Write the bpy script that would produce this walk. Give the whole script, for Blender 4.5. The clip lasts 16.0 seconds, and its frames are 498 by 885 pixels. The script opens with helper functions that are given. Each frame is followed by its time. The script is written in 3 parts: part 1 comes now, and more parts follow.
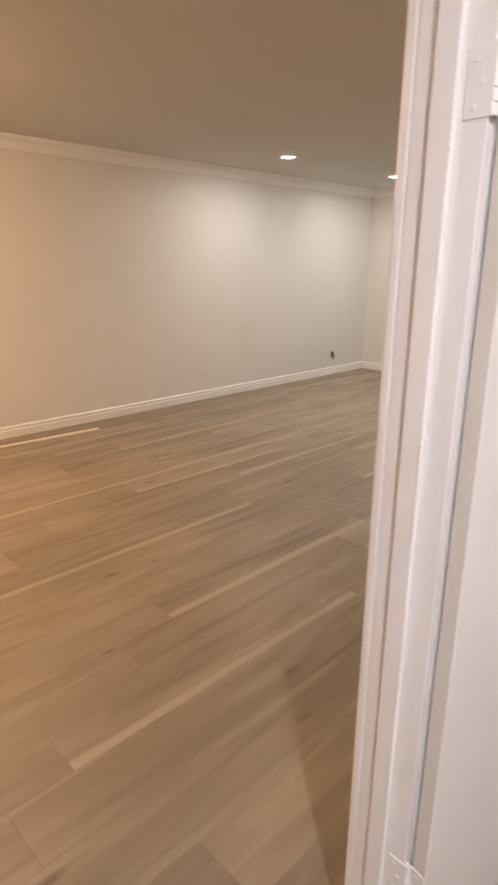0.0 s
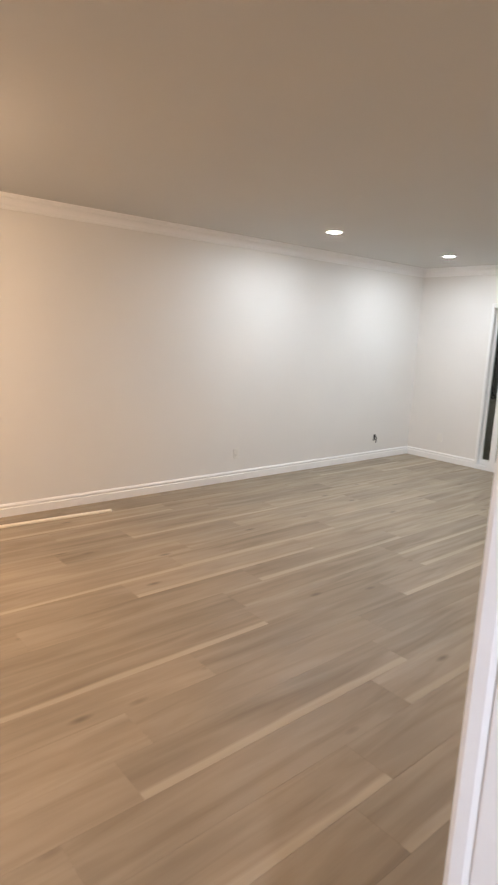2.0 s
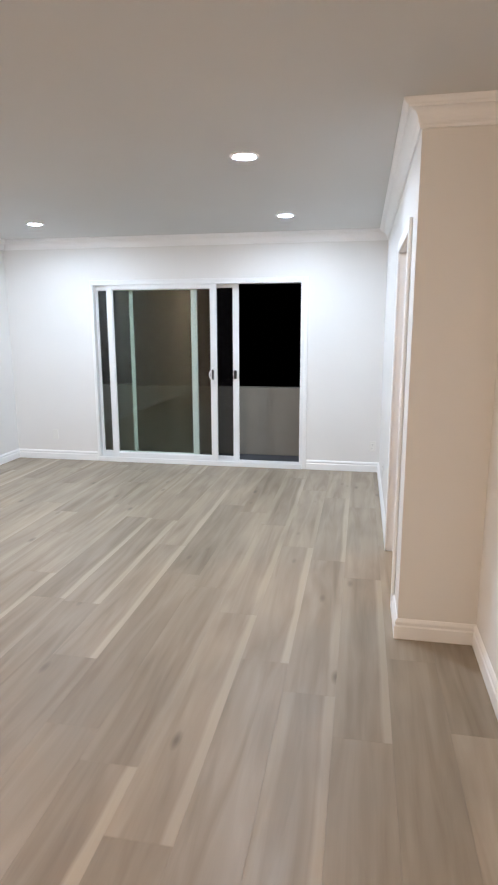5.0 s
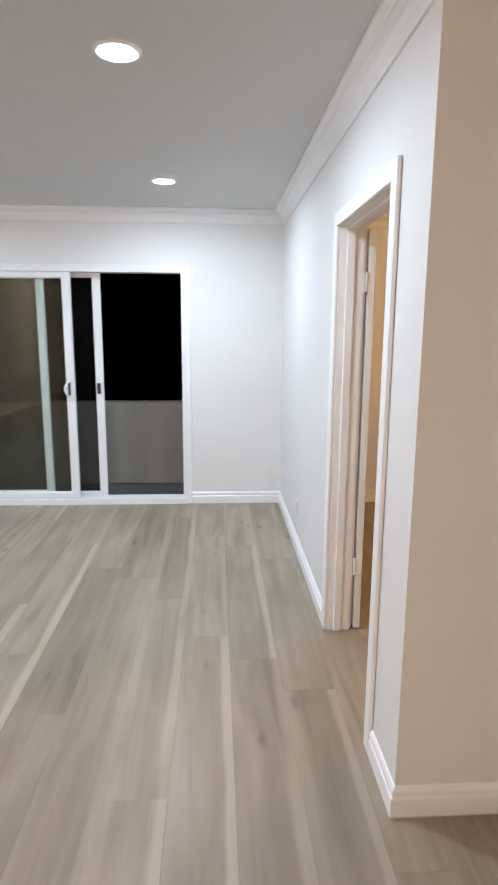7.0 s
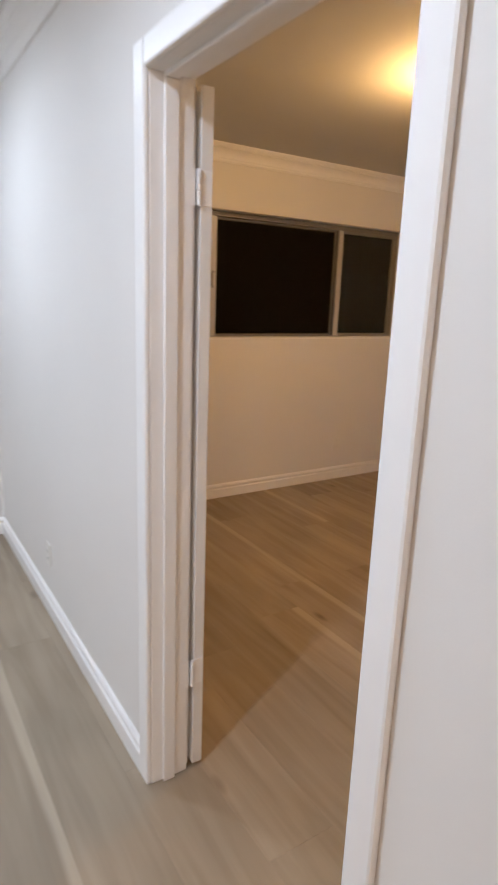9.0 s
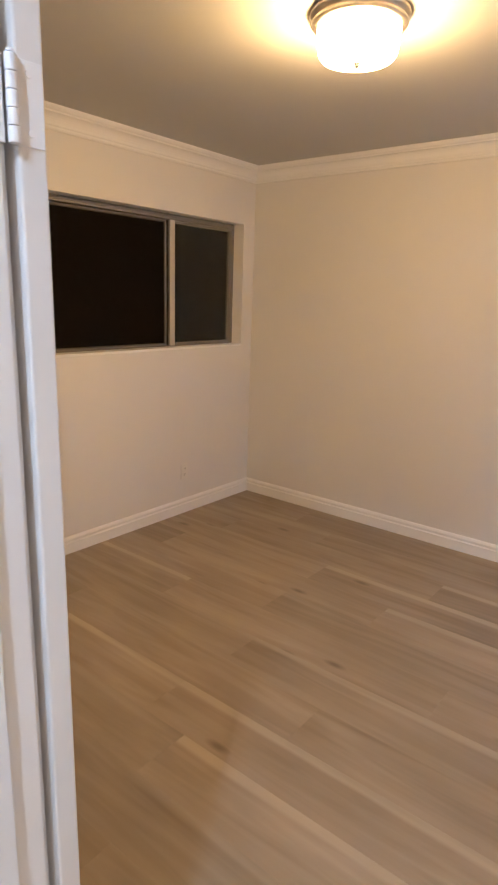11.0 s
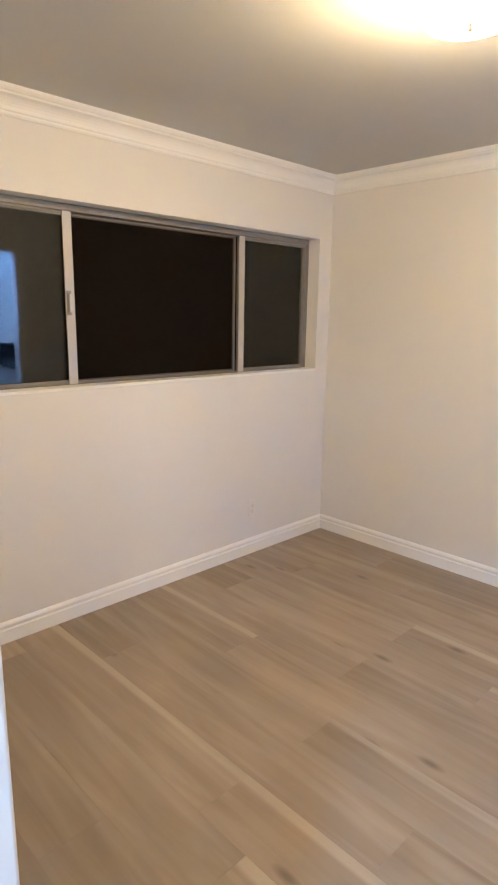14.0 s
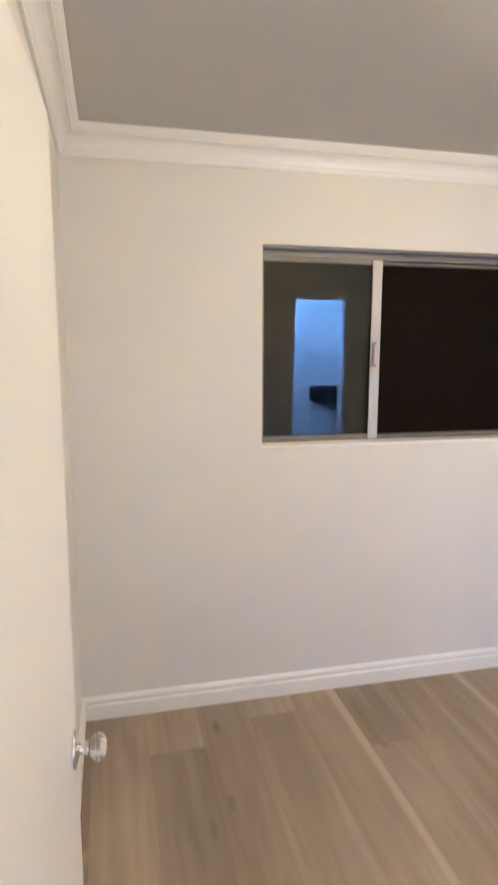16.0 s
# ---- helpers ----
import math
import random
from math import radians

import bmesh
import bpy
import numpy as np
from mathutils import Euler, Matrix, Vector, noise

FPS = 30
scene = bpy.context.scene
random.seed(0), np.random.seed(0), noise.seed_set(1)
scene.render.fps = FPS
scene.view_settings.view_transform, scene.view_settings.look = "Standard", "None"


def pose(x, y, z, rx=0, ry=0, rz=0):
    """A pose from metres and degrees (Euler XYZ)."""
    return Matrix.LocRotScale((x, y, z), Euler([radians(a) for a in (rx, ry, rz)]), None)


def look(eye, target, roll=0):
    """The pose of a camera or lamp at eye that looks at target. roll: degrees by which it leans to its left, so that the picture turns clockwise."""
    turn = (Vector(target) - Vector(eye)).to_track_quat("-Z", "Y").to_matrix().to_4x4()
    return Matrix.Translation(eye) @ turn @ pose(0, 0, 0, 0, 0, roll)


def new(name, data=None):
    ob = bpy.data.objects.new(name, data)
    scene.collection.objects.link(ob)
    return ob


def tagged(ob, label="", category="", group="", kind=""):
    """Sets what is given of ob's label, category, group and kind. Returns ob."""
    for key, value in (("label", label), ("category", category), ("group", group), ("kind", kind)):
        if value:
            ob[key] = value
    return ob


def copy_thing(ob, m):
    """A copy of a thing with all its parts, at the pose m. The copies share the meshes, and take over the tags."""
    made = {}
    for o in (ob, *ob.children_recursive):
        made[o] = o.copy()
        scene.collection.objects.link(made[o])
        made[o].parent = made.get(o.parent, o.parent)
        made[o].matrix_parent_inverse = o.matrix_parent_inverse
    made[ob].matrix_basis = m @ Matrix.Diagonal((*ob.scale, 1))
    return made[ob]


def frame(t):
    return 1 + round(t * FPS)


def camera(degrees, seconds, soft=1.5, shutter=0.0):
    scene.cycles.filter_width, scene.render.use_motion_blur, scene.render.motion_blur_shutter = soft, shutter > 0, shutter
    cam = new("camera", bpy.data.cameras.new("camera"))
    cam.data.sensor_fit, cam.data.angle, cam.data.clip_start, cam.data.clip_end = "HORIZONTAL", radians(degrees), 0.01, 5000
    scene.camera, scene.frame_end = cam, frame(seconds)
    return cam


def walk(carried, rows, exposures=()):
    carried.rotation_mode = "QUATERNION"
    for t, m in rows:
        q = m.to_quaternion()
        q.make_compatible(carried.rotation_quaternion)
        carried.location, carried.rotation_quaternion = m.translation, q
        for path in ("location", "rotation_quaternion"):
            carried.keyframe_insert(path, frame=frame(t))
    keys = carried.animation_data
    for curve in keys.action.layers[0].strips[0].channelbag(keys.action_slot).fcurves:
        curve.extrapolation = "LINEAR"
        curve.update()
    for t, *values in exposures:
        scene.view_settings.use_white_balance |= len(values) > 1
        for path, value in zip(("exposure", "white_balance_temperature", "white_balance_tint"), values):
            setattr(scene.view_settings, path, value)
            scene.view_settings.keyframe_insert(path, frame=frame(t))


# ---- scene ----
cam = camera(45.5, 16.0, 2.0, 0.4)
PATH = [
    (0, (0.933, -4.052, 1.554), (-0.428, -2.707, 0.971), 0.4),
    (0.5, (0.89, -3.992, 1.59), (-0.624, -2.802, 1.047), 1.1),
    (1, (0.845, -3.832, 1.596), (-0.761, -2.708, 1.2), 3.6),
    (1.5, (0.752, -3.692, 1.579), (-0.825, -2.522, 1.196), 2.2),
    (2, (0.564, -3.568, 1.594), (-0.931, -2.291, 1.229), 2.7),
    (2.5, (0.396, -3.451, 1.603), (-0.955, -2.02, 1.245), 2.1),
    (3, (0.234, -3.297, 1.599), (-1.033, -1.802, 1.197), -0.1),
    (3.5, (0.105, -3.18, 1.579), (-0.824, -1.468, 1.126), 1.1),
    (4, (-0.014, -3.163, 1.614), (-0.609, -1.297, 1.213), -0.3),
    (4.2, (-0.06, -3.147, 1.592), (-0.588, -1.259, 1.195), -0.3),
    (6.3, (-0.49, -2.181, 1.584), (-0.556, -0.221, 1.194), 0.1),
    (6.5, (-0.53, -2.053, 1.581), (-0.525, -0.1, 1.151), 0.3),
    (7, (-0.581, -1.669, 1.584), (-0.471, 0.291, 1.201), 0.4),
    (7.5, (-0.628, -1.314, 1.57), (-0.267, 0.611, 1.165), 1.1),
    (8, (-0.683, -0.961, 1.564), (-0.042, 0.889, 1.154), 2.6),
    (8.5, (-0.676, -0.587, 1.508), (0.171, 1.183, 1.121), 2.4),
    (9, (-0.634, -0.264, 1.52), (0.42, 1.369, 1.048), 2.1),
    (9.5, (-0.590, 0.010, 1.521), (0.787, 1.386, 1.059), 2.5),
    (9.7, (-0.570, 0.105, 1.523), (0.877, 1.394, 1.025), 2.6),
    (11.8, (-0.068, 0.717, 1.626), (1.458, 1.922, 1.157), 1.7),
    (12, (-0.042, 0.737, 1.619), (1.412, 2.027, 1.149), 1.1),
    (12.5, (0.003, 0.718, 1.625), (1.288, 2.176, 1.152), 0.4),
    (13, (0.013, 0.721, 1.604), (1.193, 2.261, 1.118), 0.9),
    (13.5, (0.035, 0.75, 1.605), (1.292, 2.236, 1.144), 1.1),
    (14, (0.039, 0.835, 1.6), (1.409, 2.231, 1.18), 0.9),
    (14.5, (0.106, 0.925, 1.606), (1.328, 2.463, 1.229), 0.7),
    (15, (0.244, 0.985, 1.619), (1.071, 2.75, 1.173), 0.7),
    (15.5, (0.296, 0.975, 1.605), (0.844, 2.845, 1.153), 0.9),
    (16, (0.294, 0.984, 1.661), (0.741, 2.909, 1.356), 0.1),
]

# warm lamps at first, white room light in the living room, then the warm bedroom
walk_rows = [(t, look(eye, target, roll)) for t, eye, target, roll in PATH]
walk(cam, walk_rows, exposures=[
    (0.0, -0.45, 8400, 22), (0.5, -0.35, 8350, 22), (1.0, -0.31, 7250, 18), (2.0, -0.13, 6800, 15), (2.5, 0.06, 6550, 14), (3.0, 0.13, 6300, 14), (4.0, 0.2, 6050, 13), (7.0, 0.12, 5900, 13),
    (9.7, -0.22, 6200, 17), (11.8, 0.62, 4640, 10), (13.0, 0.74, 4450, 8), (14.2, 0.86, 4330, 7), (15.5, 0.98, 4060, 6), (16.0, 0.95, 4030, 7)])

# ---- night sky ----
world = bpy.data.worlds.new("night")
scene.world = world
world.use_nodes = True
world.node_tree.nodes["Background"].inputs[0].default_value = (0.8, 0.7, 0.6, 1)
world.node_tree.nodes["Background"].inputs[1].default_value = 0.00006

DOWNLIGHT = 640.0      # strength of the recessed lenses
WARM = 114.0            # strength of the flush-mount glass
WARM_COLOUR = (1.0, 0.56, 0.185)
WARM_LIVING = 270.0   # the dining lamp's brighter bulbs
ENTRY = 1400.0
BATH = 1700.0


# ---- materials ----
def material(name):
    m = bpy.data.materials.new(name)
    m.use_nodes = True
    nt = m.node_tree
    return m, nt, nt.nodes["Principled BSDF"]


def node(nt, kind, **values):
    n = nt.nodes.new(kind)
    for key, v in values.items():
        n.inputs[key].default_value = v
    return n


def paint(name, colour, rough, grain=260.0, relief=0.04, patch=0.03, gloss_var=0.08):
    """Rolled or brushed paint: fine stipple, and slow patches of tone and sheen."""
    m, nt, bsdf = material(name)
    co = nt.nodes.new("ShaderNodeTexCoord")
    fine = node(nt, "ShaderNodeTexNoise", Scale=grain, Detail=3.0)
    slow = node(nt, "ShaderNodeTexNoise", Scale=1.7, Detail=4.0)
    for n in (fine, slow):
        nt.links.new(co.outputs["Object"], n.inputs["Vector"])
    ramp = nt.nodes.new("ShaderNodeValToRGB")
    ramp.color_ramp.elements[0].position, ramp.color_ramp.elements[1].position = 0.3, 0.7
    ramp.color_ramp.elements[0].color = (*[c * (1 - patch) for c in colour], 1)
    ramp.color_ramp.elements[1].color = (*[min(1, c * (1 + patch)) for c in colour], 1)
    nt.links.new(slow.outputs["Fac"], ramp.inputs["Fac"])
    nt.links.new(ramp.outputs["Color"], bsdf.inputs["Base Color"])
    mr = node(nt, "ShaderNodeMapRange")
    mr.inputs["To Min"].default_value, mr.inputs["To Max"].default_value = rough - gloss_var, rough + gloss_var
    nt.links.new(slow.outputs["Fac"], mr.inputs["Value"])
    nt.links.new(mr.outputs["Result"], bsdf.inputs["Roughness"])
    bump = node(nt, "ShaderNodeBump", Strength=relief, Distance=0.002)
    nt.links.new(fine.outputs["Fac"], bump.inputs["Height"])
    nt.links.new(bump.outputs["Normal"], bsdf.inputs["Normal"])
    return m


def plain(name, colour, rough, metal=0.0):
    m, nt, bsdf = material(name)
    co = nt.nodes.new("ShaderNodeTexCoord")
    n = node(nt, "ShaderNodeTexNoise", Scale=40.0, Detail=3.0)
    nt.links.new(co.outputs["Object"], n.inputs["Vector"])
    mr = node(nt, "ShaderNodeMapRange")
    mr.inputs["To Min"].default_value, mr.inputs["To Max"].default_value = rough * 0.8, min(1, rough * 1.25)
    nt.links.new(n.outputs["Fac"], mr.inputs["Value"])
    nt.links.new(mr.outputs["Result"], bsdf.inputs["Roughness"])
    bsdf.inputs["Base Color"].default_value = (*colour, 1)
    bsdf.inputs["Metallic"].default_value = metal
    return m


def glow(name, colour, strength):
    m, nt, bsdf = material(name)
    bsdf.inputs["Base Color"].default_value = (0.8, 0.8, 0.8, 1)
    bsdf.inputs["Emission Color"].default_value = (*colour, 1)
    bsdf.inputs["Emission Strength"].default_value = strength
    return m


def pane_glass(name, tint, ior=1.5):
    m, nt, bsdf = material(name)
    nt.nodes.remove(bsdf)
    out = nt.nodes["Material Output"]
    clear = node(nt, "ShaderNodeBsdfTransparent", Color=(*tint, 1))
    shine = node(nt, "ShaderNodeBsdfGlossy", Roughness=0.0)
    fres = node(nt, "ShaderNodeFresnel", IOR=ior)
    mix = nt.nodes.new("ShaderNodeMixShader")
    nt.links.new(fres.outputs[0], mix.inputs[0])
    nt.links.new(clear.outputs[0], mix.inputs[1])
    nt.links.new(shine.outputs[0], mix.inputs[2])
    nt.links.new(mix.outputs[0], out.inputs["Surface"])
    return m


def oak(name, east, west):
    """Wide greige oak boards: grain along the board, cathedral figure; east, west: pale sapwood (metres wide, strength) along the board's edges."""
    m, nt, bsdf = material(name)
    lk = nt.links.new
    co = nt.nodes.new("ShaderNodeTexCoord")
    info = nt.nodes.new("ShaderNodeObjectInfo")
    shift = node(nt, "ShaderNodeVectorMath")
    shift.operation = "MULTIPLY_ADD"
    lk(info.outputs["Random"], shift.inputs[0])
    shift.inputs[1].default_value = (17.0, 53.0, 7.0)
    lk(co.outputs["Object"], shift.inputs[2])

    def stretched(sx, sy):
        mp = nt.nodes.new("ShaderNodeMapping")
        mp.inputs["Scale"].default_value = (sx, sy, 1.0)
        lk(shift.outputs[0], mp.inputs["Vector"])
        return mp.outputs[0]

    figure = node(nt, "ShaderNodeTexNoise", Scale=1.0, Detail=4.0, Roughness=0.5, Distortion=0.9)
    lk(stretched(13.0, 1.1), figure.inputs["Vector"])
    fibre = node(nt, "ShaderNodeTexNoise", Scale=1.0, Detail=4.0, Roughness=0.7)
    lk(stretched(240.0, 5.0), fibre.inputs["Vector"])
    cloud = node(nt, "ShaderNodeTexNoise", Scale=1.0, Detail=2.0)
    lk(stretched(3.0, 1.6), cloud.inputs["Vector"])
    knots = node(nt, "ShaderNodeTexVoronoi", Scale=1.0)
    lk(stretched(5.5, 2.0), knots.inputs["Vector"])

    ramp = nt.nodes.new("ShaderNodeValToRGB")
    e = ramp.color_ramp.elements
    e[0].position, e[0].color = 0.28, (*OAK_DARK, 1)
    e[1].position, e[1].color = 0.72, (*OAK_LIGHT, 1)
    lk(figure.outputs["Fac"], ramp.inputs["Fac"])

    def mix(kind, fac, a, b):
        mx = nt.nodes.new("ShaderNodeMixRGB")
        mx.blend_type = kind
        for slot, v in ((0, fac), (1, a), (2, b)):
            if isinstance(v, float):
                mx.inputs[slot].default_value = v
            elif isinstance(v, tuple):
                mx.inputs[slot].default_value = (*v, 1)
            else:
                lk(v, mx.inputs[slot])
        return mx.outputs[0]

    def ranged(value, a, b, c, d):
        mr = nt.nodes.new("ShaderNodeMapRange")
        mr.inputs["From Min"].default_value, mr.inputs["From Max"].default_value = a, b
        mr.inputs["To Min"].default_value, mr.inputs["To Max"].default_value = c, d
        lk(value, mr.inputs["Value"])
        return mr.outputs[0]

    def grey(value):
        cb = nt.nodes.new("ShaderNodeCombineColor")
        for i in range(3):
            lk(value, cb.inputs[i])
        return cb.outputs[0]

    col = ramp.outputs["Color"]
    # board to board tone
    col = mix("MULTIPLY", 1.0, col, grey(ranged(info.outputs["Random"], 0.0, 1.0, 0.86, 1.09)))
    col = mix("MULTIPLY", 1.0, col, grey(ranged(cloud.outputs["Fac"], 0.3, 0.7, 0.9, 1.08)))
    # sapwood: across the board's width, from a wavering line to one edge
    sep = nt.nodes.new("ShaderNodeSeparateXYZ")
    lk(co.outputs["Object"], sep.inputs[0])
    wave = node(nt, "ShaderNodeTexNoise", Scale=1.0, Detail=2.0)
    lk(stretched(0.5, 1.1), wave.inputs["Vector"])
    for (wide, strength), side in ((east, 1.0), (west, -1.0)):
        if not strength:
            continue
        edge = nt.nodes.new("ShaderNodeMath")
        edge.operation = "MULTIPLY_ADD"
        lk(sep.outputs["X"], edge.inputs[0])
        edge.inputs[1].default_value = side
        lk(ranged(wave.outputs["Fac"], 0.3, 0.7, -0.010, 0.010), edge.inputs[2])
        inner = PW / 2 - wide
        col = mix("MIX", ranged(edge.outputs[0], inner - 0.009, inner + 0.007, 0.0, strength), col, OAK_SAP)
    # knots and mineral streaks
    knot = ranged(knots.outputs["Distance"], 0.03, 0.13, 1.0, 0.0)
    kf = nt.nodes.new("ShaderNodeMath")
    kf.operation = "MULTIPLY"
    lk(knot, kf.inputs[0])
    kf.inputs[1].default_value = 0.7
    col = mix("MIX", kf.outputs[0], col, OAK_KNOT)
    col = mix("MULTIPLY", 1.0, col, grey(ranged(fibre.outputs["Fac"], 0.3, 0.7, 0.975, 1.018)))
    # smoky mineral streaks along the grain
    smoke = node(nt, "ShaderNodeTexNoise", Scale=1.0, Detail=3.0, Roughness=0.55, Distortion=0.3)
    lk(stretched(9.0, 0.9), smoke.inputs["Vector"])
    col = mix("MULTIPLY", 1.0, col, grey(ranged(smoke.outputs["Fac"], 0.54, 0.74, 1.0, 0.82)))
    lk(col, bsdf.inputs["Base Color"])
    lk(ranged(figure.outputs["Fac"], 0.3, 0.7, 0.5, 0.36), bsdf.inputs["Roughness"])
    bsdf.inputs["Specular IOR Level"].default_value = 0.4
    bump = node(nt, "ShaderNodeBump", Strength=0.12, Distance=0.001)
    lk(fibre.outputs["Fac"], bump.inputs["Height"])
    lk(bump.outputs["Normal"], bsdf.inputs["Normal"])
    return m


PW, PL, PX = 0.2305, 1.52, -0.290      # floor boards: width, length, one seam
OAK_DARK, OAK_LIGHT = (0.278, 0.221, 0.157), (0.374, 0.306, 0.226)
OAK_SAP, OAK_KNOT = (0.50, 0.425, 0.325), (0.12, 0.095, 0.07)
M_OAK = oak("greige_oak", (0, 0), (0, 0))
M_OAK_SAP = oak("greige_oak_sapwood", (0.037, 0.66), (0, 0))
M_OAK_BOTH = oak("greige_oak_sapwood_both_edges", (0.036, 0.52), (0.045, 0.26))
M_OAK_SOFT = oak("greige_oak_faint_sapwood", (0.030, 0.26), (0.03, 0.12))
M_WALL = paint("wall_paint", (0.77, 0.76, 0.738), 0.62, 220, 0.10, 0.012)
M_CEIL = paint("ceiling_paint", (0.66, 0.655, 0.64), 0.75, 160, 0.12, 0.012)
# same white paint, darkened to tone down the lamp's glow on the bedroom ceiling
M_CEIL_DIMMED = paint("ceiling_paint_dimmed", (0.60, 0.595, 0.58), 0.75, 160, 0.12, 0.012)
M_TRIM = paint("trim_enamel", (0.87, 0.87, 0.865), 0.36, 90, 0.04, 0.012, 0.03)
M_DOOR = paint("door_enamel", (0.80, 0.79, 0.77), 0.36, 120, 0.06, 0.015, 0.06)
M_VINYL = paint("white_vinyl", (0.83, 0.84, 0.84), 0.38, 60, 0.02, 0.012, 0.05)
M_ALU = plain("window_aluminium", (0.52, 0.505, 0.49), 0.45, 0.25)
# darker grey for the window frame, sashes and pull plate
M_ALU_DARK = plain("window_aluminium_dark", (0.26, 0.25, 0.24), 0.5, 0.25)
M_PLATE = plain("plate_plastic", (0.78, 0.77, 0.73), 0.35)
# near-black that stands for the shade inside wall boxes and socket slots
M_HOLE = plain("box_dark", (0.03, 0.03, 0.03), 0.8)
M_BLACK = plain("black_plastic", (0.02, 0.02, 0.02), 0.4)
M_CHROME = plain("chrome", (0.82, 0.82, 0.83), 0.10, 1.0)
M_NICKEL = plain("brushed_nickel", (0.66, 0.62, 0.55), 0.34, 1.0)
M_STUCCO = paint("stucco", (0.34, 0.30, 0.245), 0.9, 70, 0.5, 0.08)
M_DECK = paint("balcony_deck", (0.13, 0.13, 0.14), 0.8, 90, 0.3, 0.12)
M_COUNTER = plain("dark_stone", (0.03, 0.028, 0.028), 0.25)
M_CABINET = paint("cabinet_white", (0.78, 0.78, 0.78), 0.4, 80, 0.03, 0.02)
M_PINE = paint("primed_pine", (0.85, 0.78, 0.66), 0.5, 60, 0.05, 0.05)
M_GLASS = pane_glass("door_glass", (0.85, 0.90, 0.86))
M_WINGLASS = pane_glass("window_glass", (0.88, 0.88, 0.85), 1.61)
M_LENS = glow("downlight_lens", (0.88, 1.0, 1.09), DOWNLIGHT)
M_ENTRY = glow("entry_lens", (0.88, 0.985, 1.20), ENTRY)
M_DINING = glow("dining_shade", (1.0, 0.70, 0.445), WARM_LIVING)
M_SHADE = glow("frosted_shade", WARM_COLOUR, WARM * 1.32)
# shade emission turned down, to weaken its light on floor and ceiling
M_SHADE_LOW = glow("frosted_shade_dimmed", WARM_COLOUR, WARM * 0.40)
M_COOL = glow("cool_lens", (0.70, 0.90, 1.26), BATH)

m, nt, bsdf = material("crystal")
bsdf.inputs["Base Color"].default_value = (0.96, 0.95, 0.97, 1)
bsdf.inputs["Roughness"].default_value = 0.03
bsdf.inputs["Transmission Weight"].default_value = 0.9
bsdf.inputs["IOR"].default_value = 1.5
M_CRYSTAL = m

def screen_mesh(name, colour):
    m, nt, bsdf = material(name)
    nt.nodes.remove(bsdf)
    strands = node(nt, "ShaderNodeBsdfDiffuse", Color=(*colour, 1))
    gaps = nt.nodes.new("ShaderNodeBsdfTransparent")
    blend = nt.nodes.new("ShaderNodeMixShader")
    blend.inputs[0].default_value = 0.5
    nt.links.new(gaps.outputs[0], blend.inputs[1])
    nt.links.new(strands.outputs[0], blend.inputs[2])
    nt.links.new(blend.outputs[0], nt.nodes["Material Output"].inputs["Surface"])
    return m


M_SCREEN = screen_mesh("insect_screen", (0.006, 0.005, 0.005))
# bedroom window mesh, a slightly lighter dark brown than the patio screen
M_SCREEN_BROWN = screen_mesh("brown_insect_screen", (0.017, 0.014, 0.012))


# ---- mesh helpers ----
def add_box(bm, lo, hi, bevel=0.0, m=None):
    vs = [bm.verts.new((x, y, z)) for x in (lo[0], hi[0]) for y in (lo[1], hi[1]) for z in (lo[2], hi[2])]
    fs = [bm.faces.new([vs[i] for i in q]) for q in
          ((0, 1, 3, 2), (4, 6, 7, 5), (0, 4, 5, 1), (2, 3, 7, 6), (0, 2, 6, 4), (1, 5, 7, 3))]
    if bevel:
        es = list({e for f in fs for e in f.edges})
        r = bmesh.ops.bevel(bm, geom=es, offset=bevel, segments=2, affect="EDGES", profile=0.5)
        vs = list({v for f in r["faces"] for v in f.verts} | {v for v in vs if v.is_valid})
    if m is not None:
        bmesh.ops.transform(bm, matrix=m, verts=vs)
    return vs


def add_turned(bm, profile, steps=32, m=None):
    """A body of revolution about z from (radius, height) pairs."""
    rings = []
    for r, z in profile:
        if r < 1e-6:
            rings.append([bm.verts.new((0, 0, z))])
        else:
            rings.append([bm.verts.new((r * math.cos(2 * math.pi * i / steps), r * math.sin(2 * math.pi * i / steps), z)) for i in range(steps)])
    for a, b in zip(rings, rings[1:]):
        for i in range(steps):
            j = (i + 1) % steps
            if len(a) == 1 and len(b) == 1:
                continue
            if len(a) == 1:
                bm.faces.new((a[0], b[i], b[j]))
            elif len(b) == 1:
                bm.faces.new((a[i], b[0], a[j]))
            else:
                bm.faces.new((a[i], b[i], b[j], a[j]))
    if m is not None:
        bmesh.ops.transform(bm, matrix=m, verts=[v for r in rings for v in r])


def add_run(bm, p, q, outward, profile, start=0, end=0):
    """A moulding from p to q on the floor plan: profile of (out, up); start, end: 1 cut for an inner corner, -1 for an outer one."""
    p, q, n = Vector((*p, 0)), Vector((*q, 0)), Vector((*outward, 0))
    d = (q - p).normalized()
    a = [bm.verts.new(p + n * u + d * (start * u) + Vector((0, 0, v))) for u, v in profile]
    b = [bm.verts.new(q + n * u - d * (end * u) + Vector((0, 0, v))) for u, v in profile]
    k = len(profile)
    for i in range(k):
        j = (i + 1) % k
        bm.faces.new((a[i], a[j], b[j], b[i]))
    bm.faces.new(a)
    bm.faces.new(list(reversed(b)))


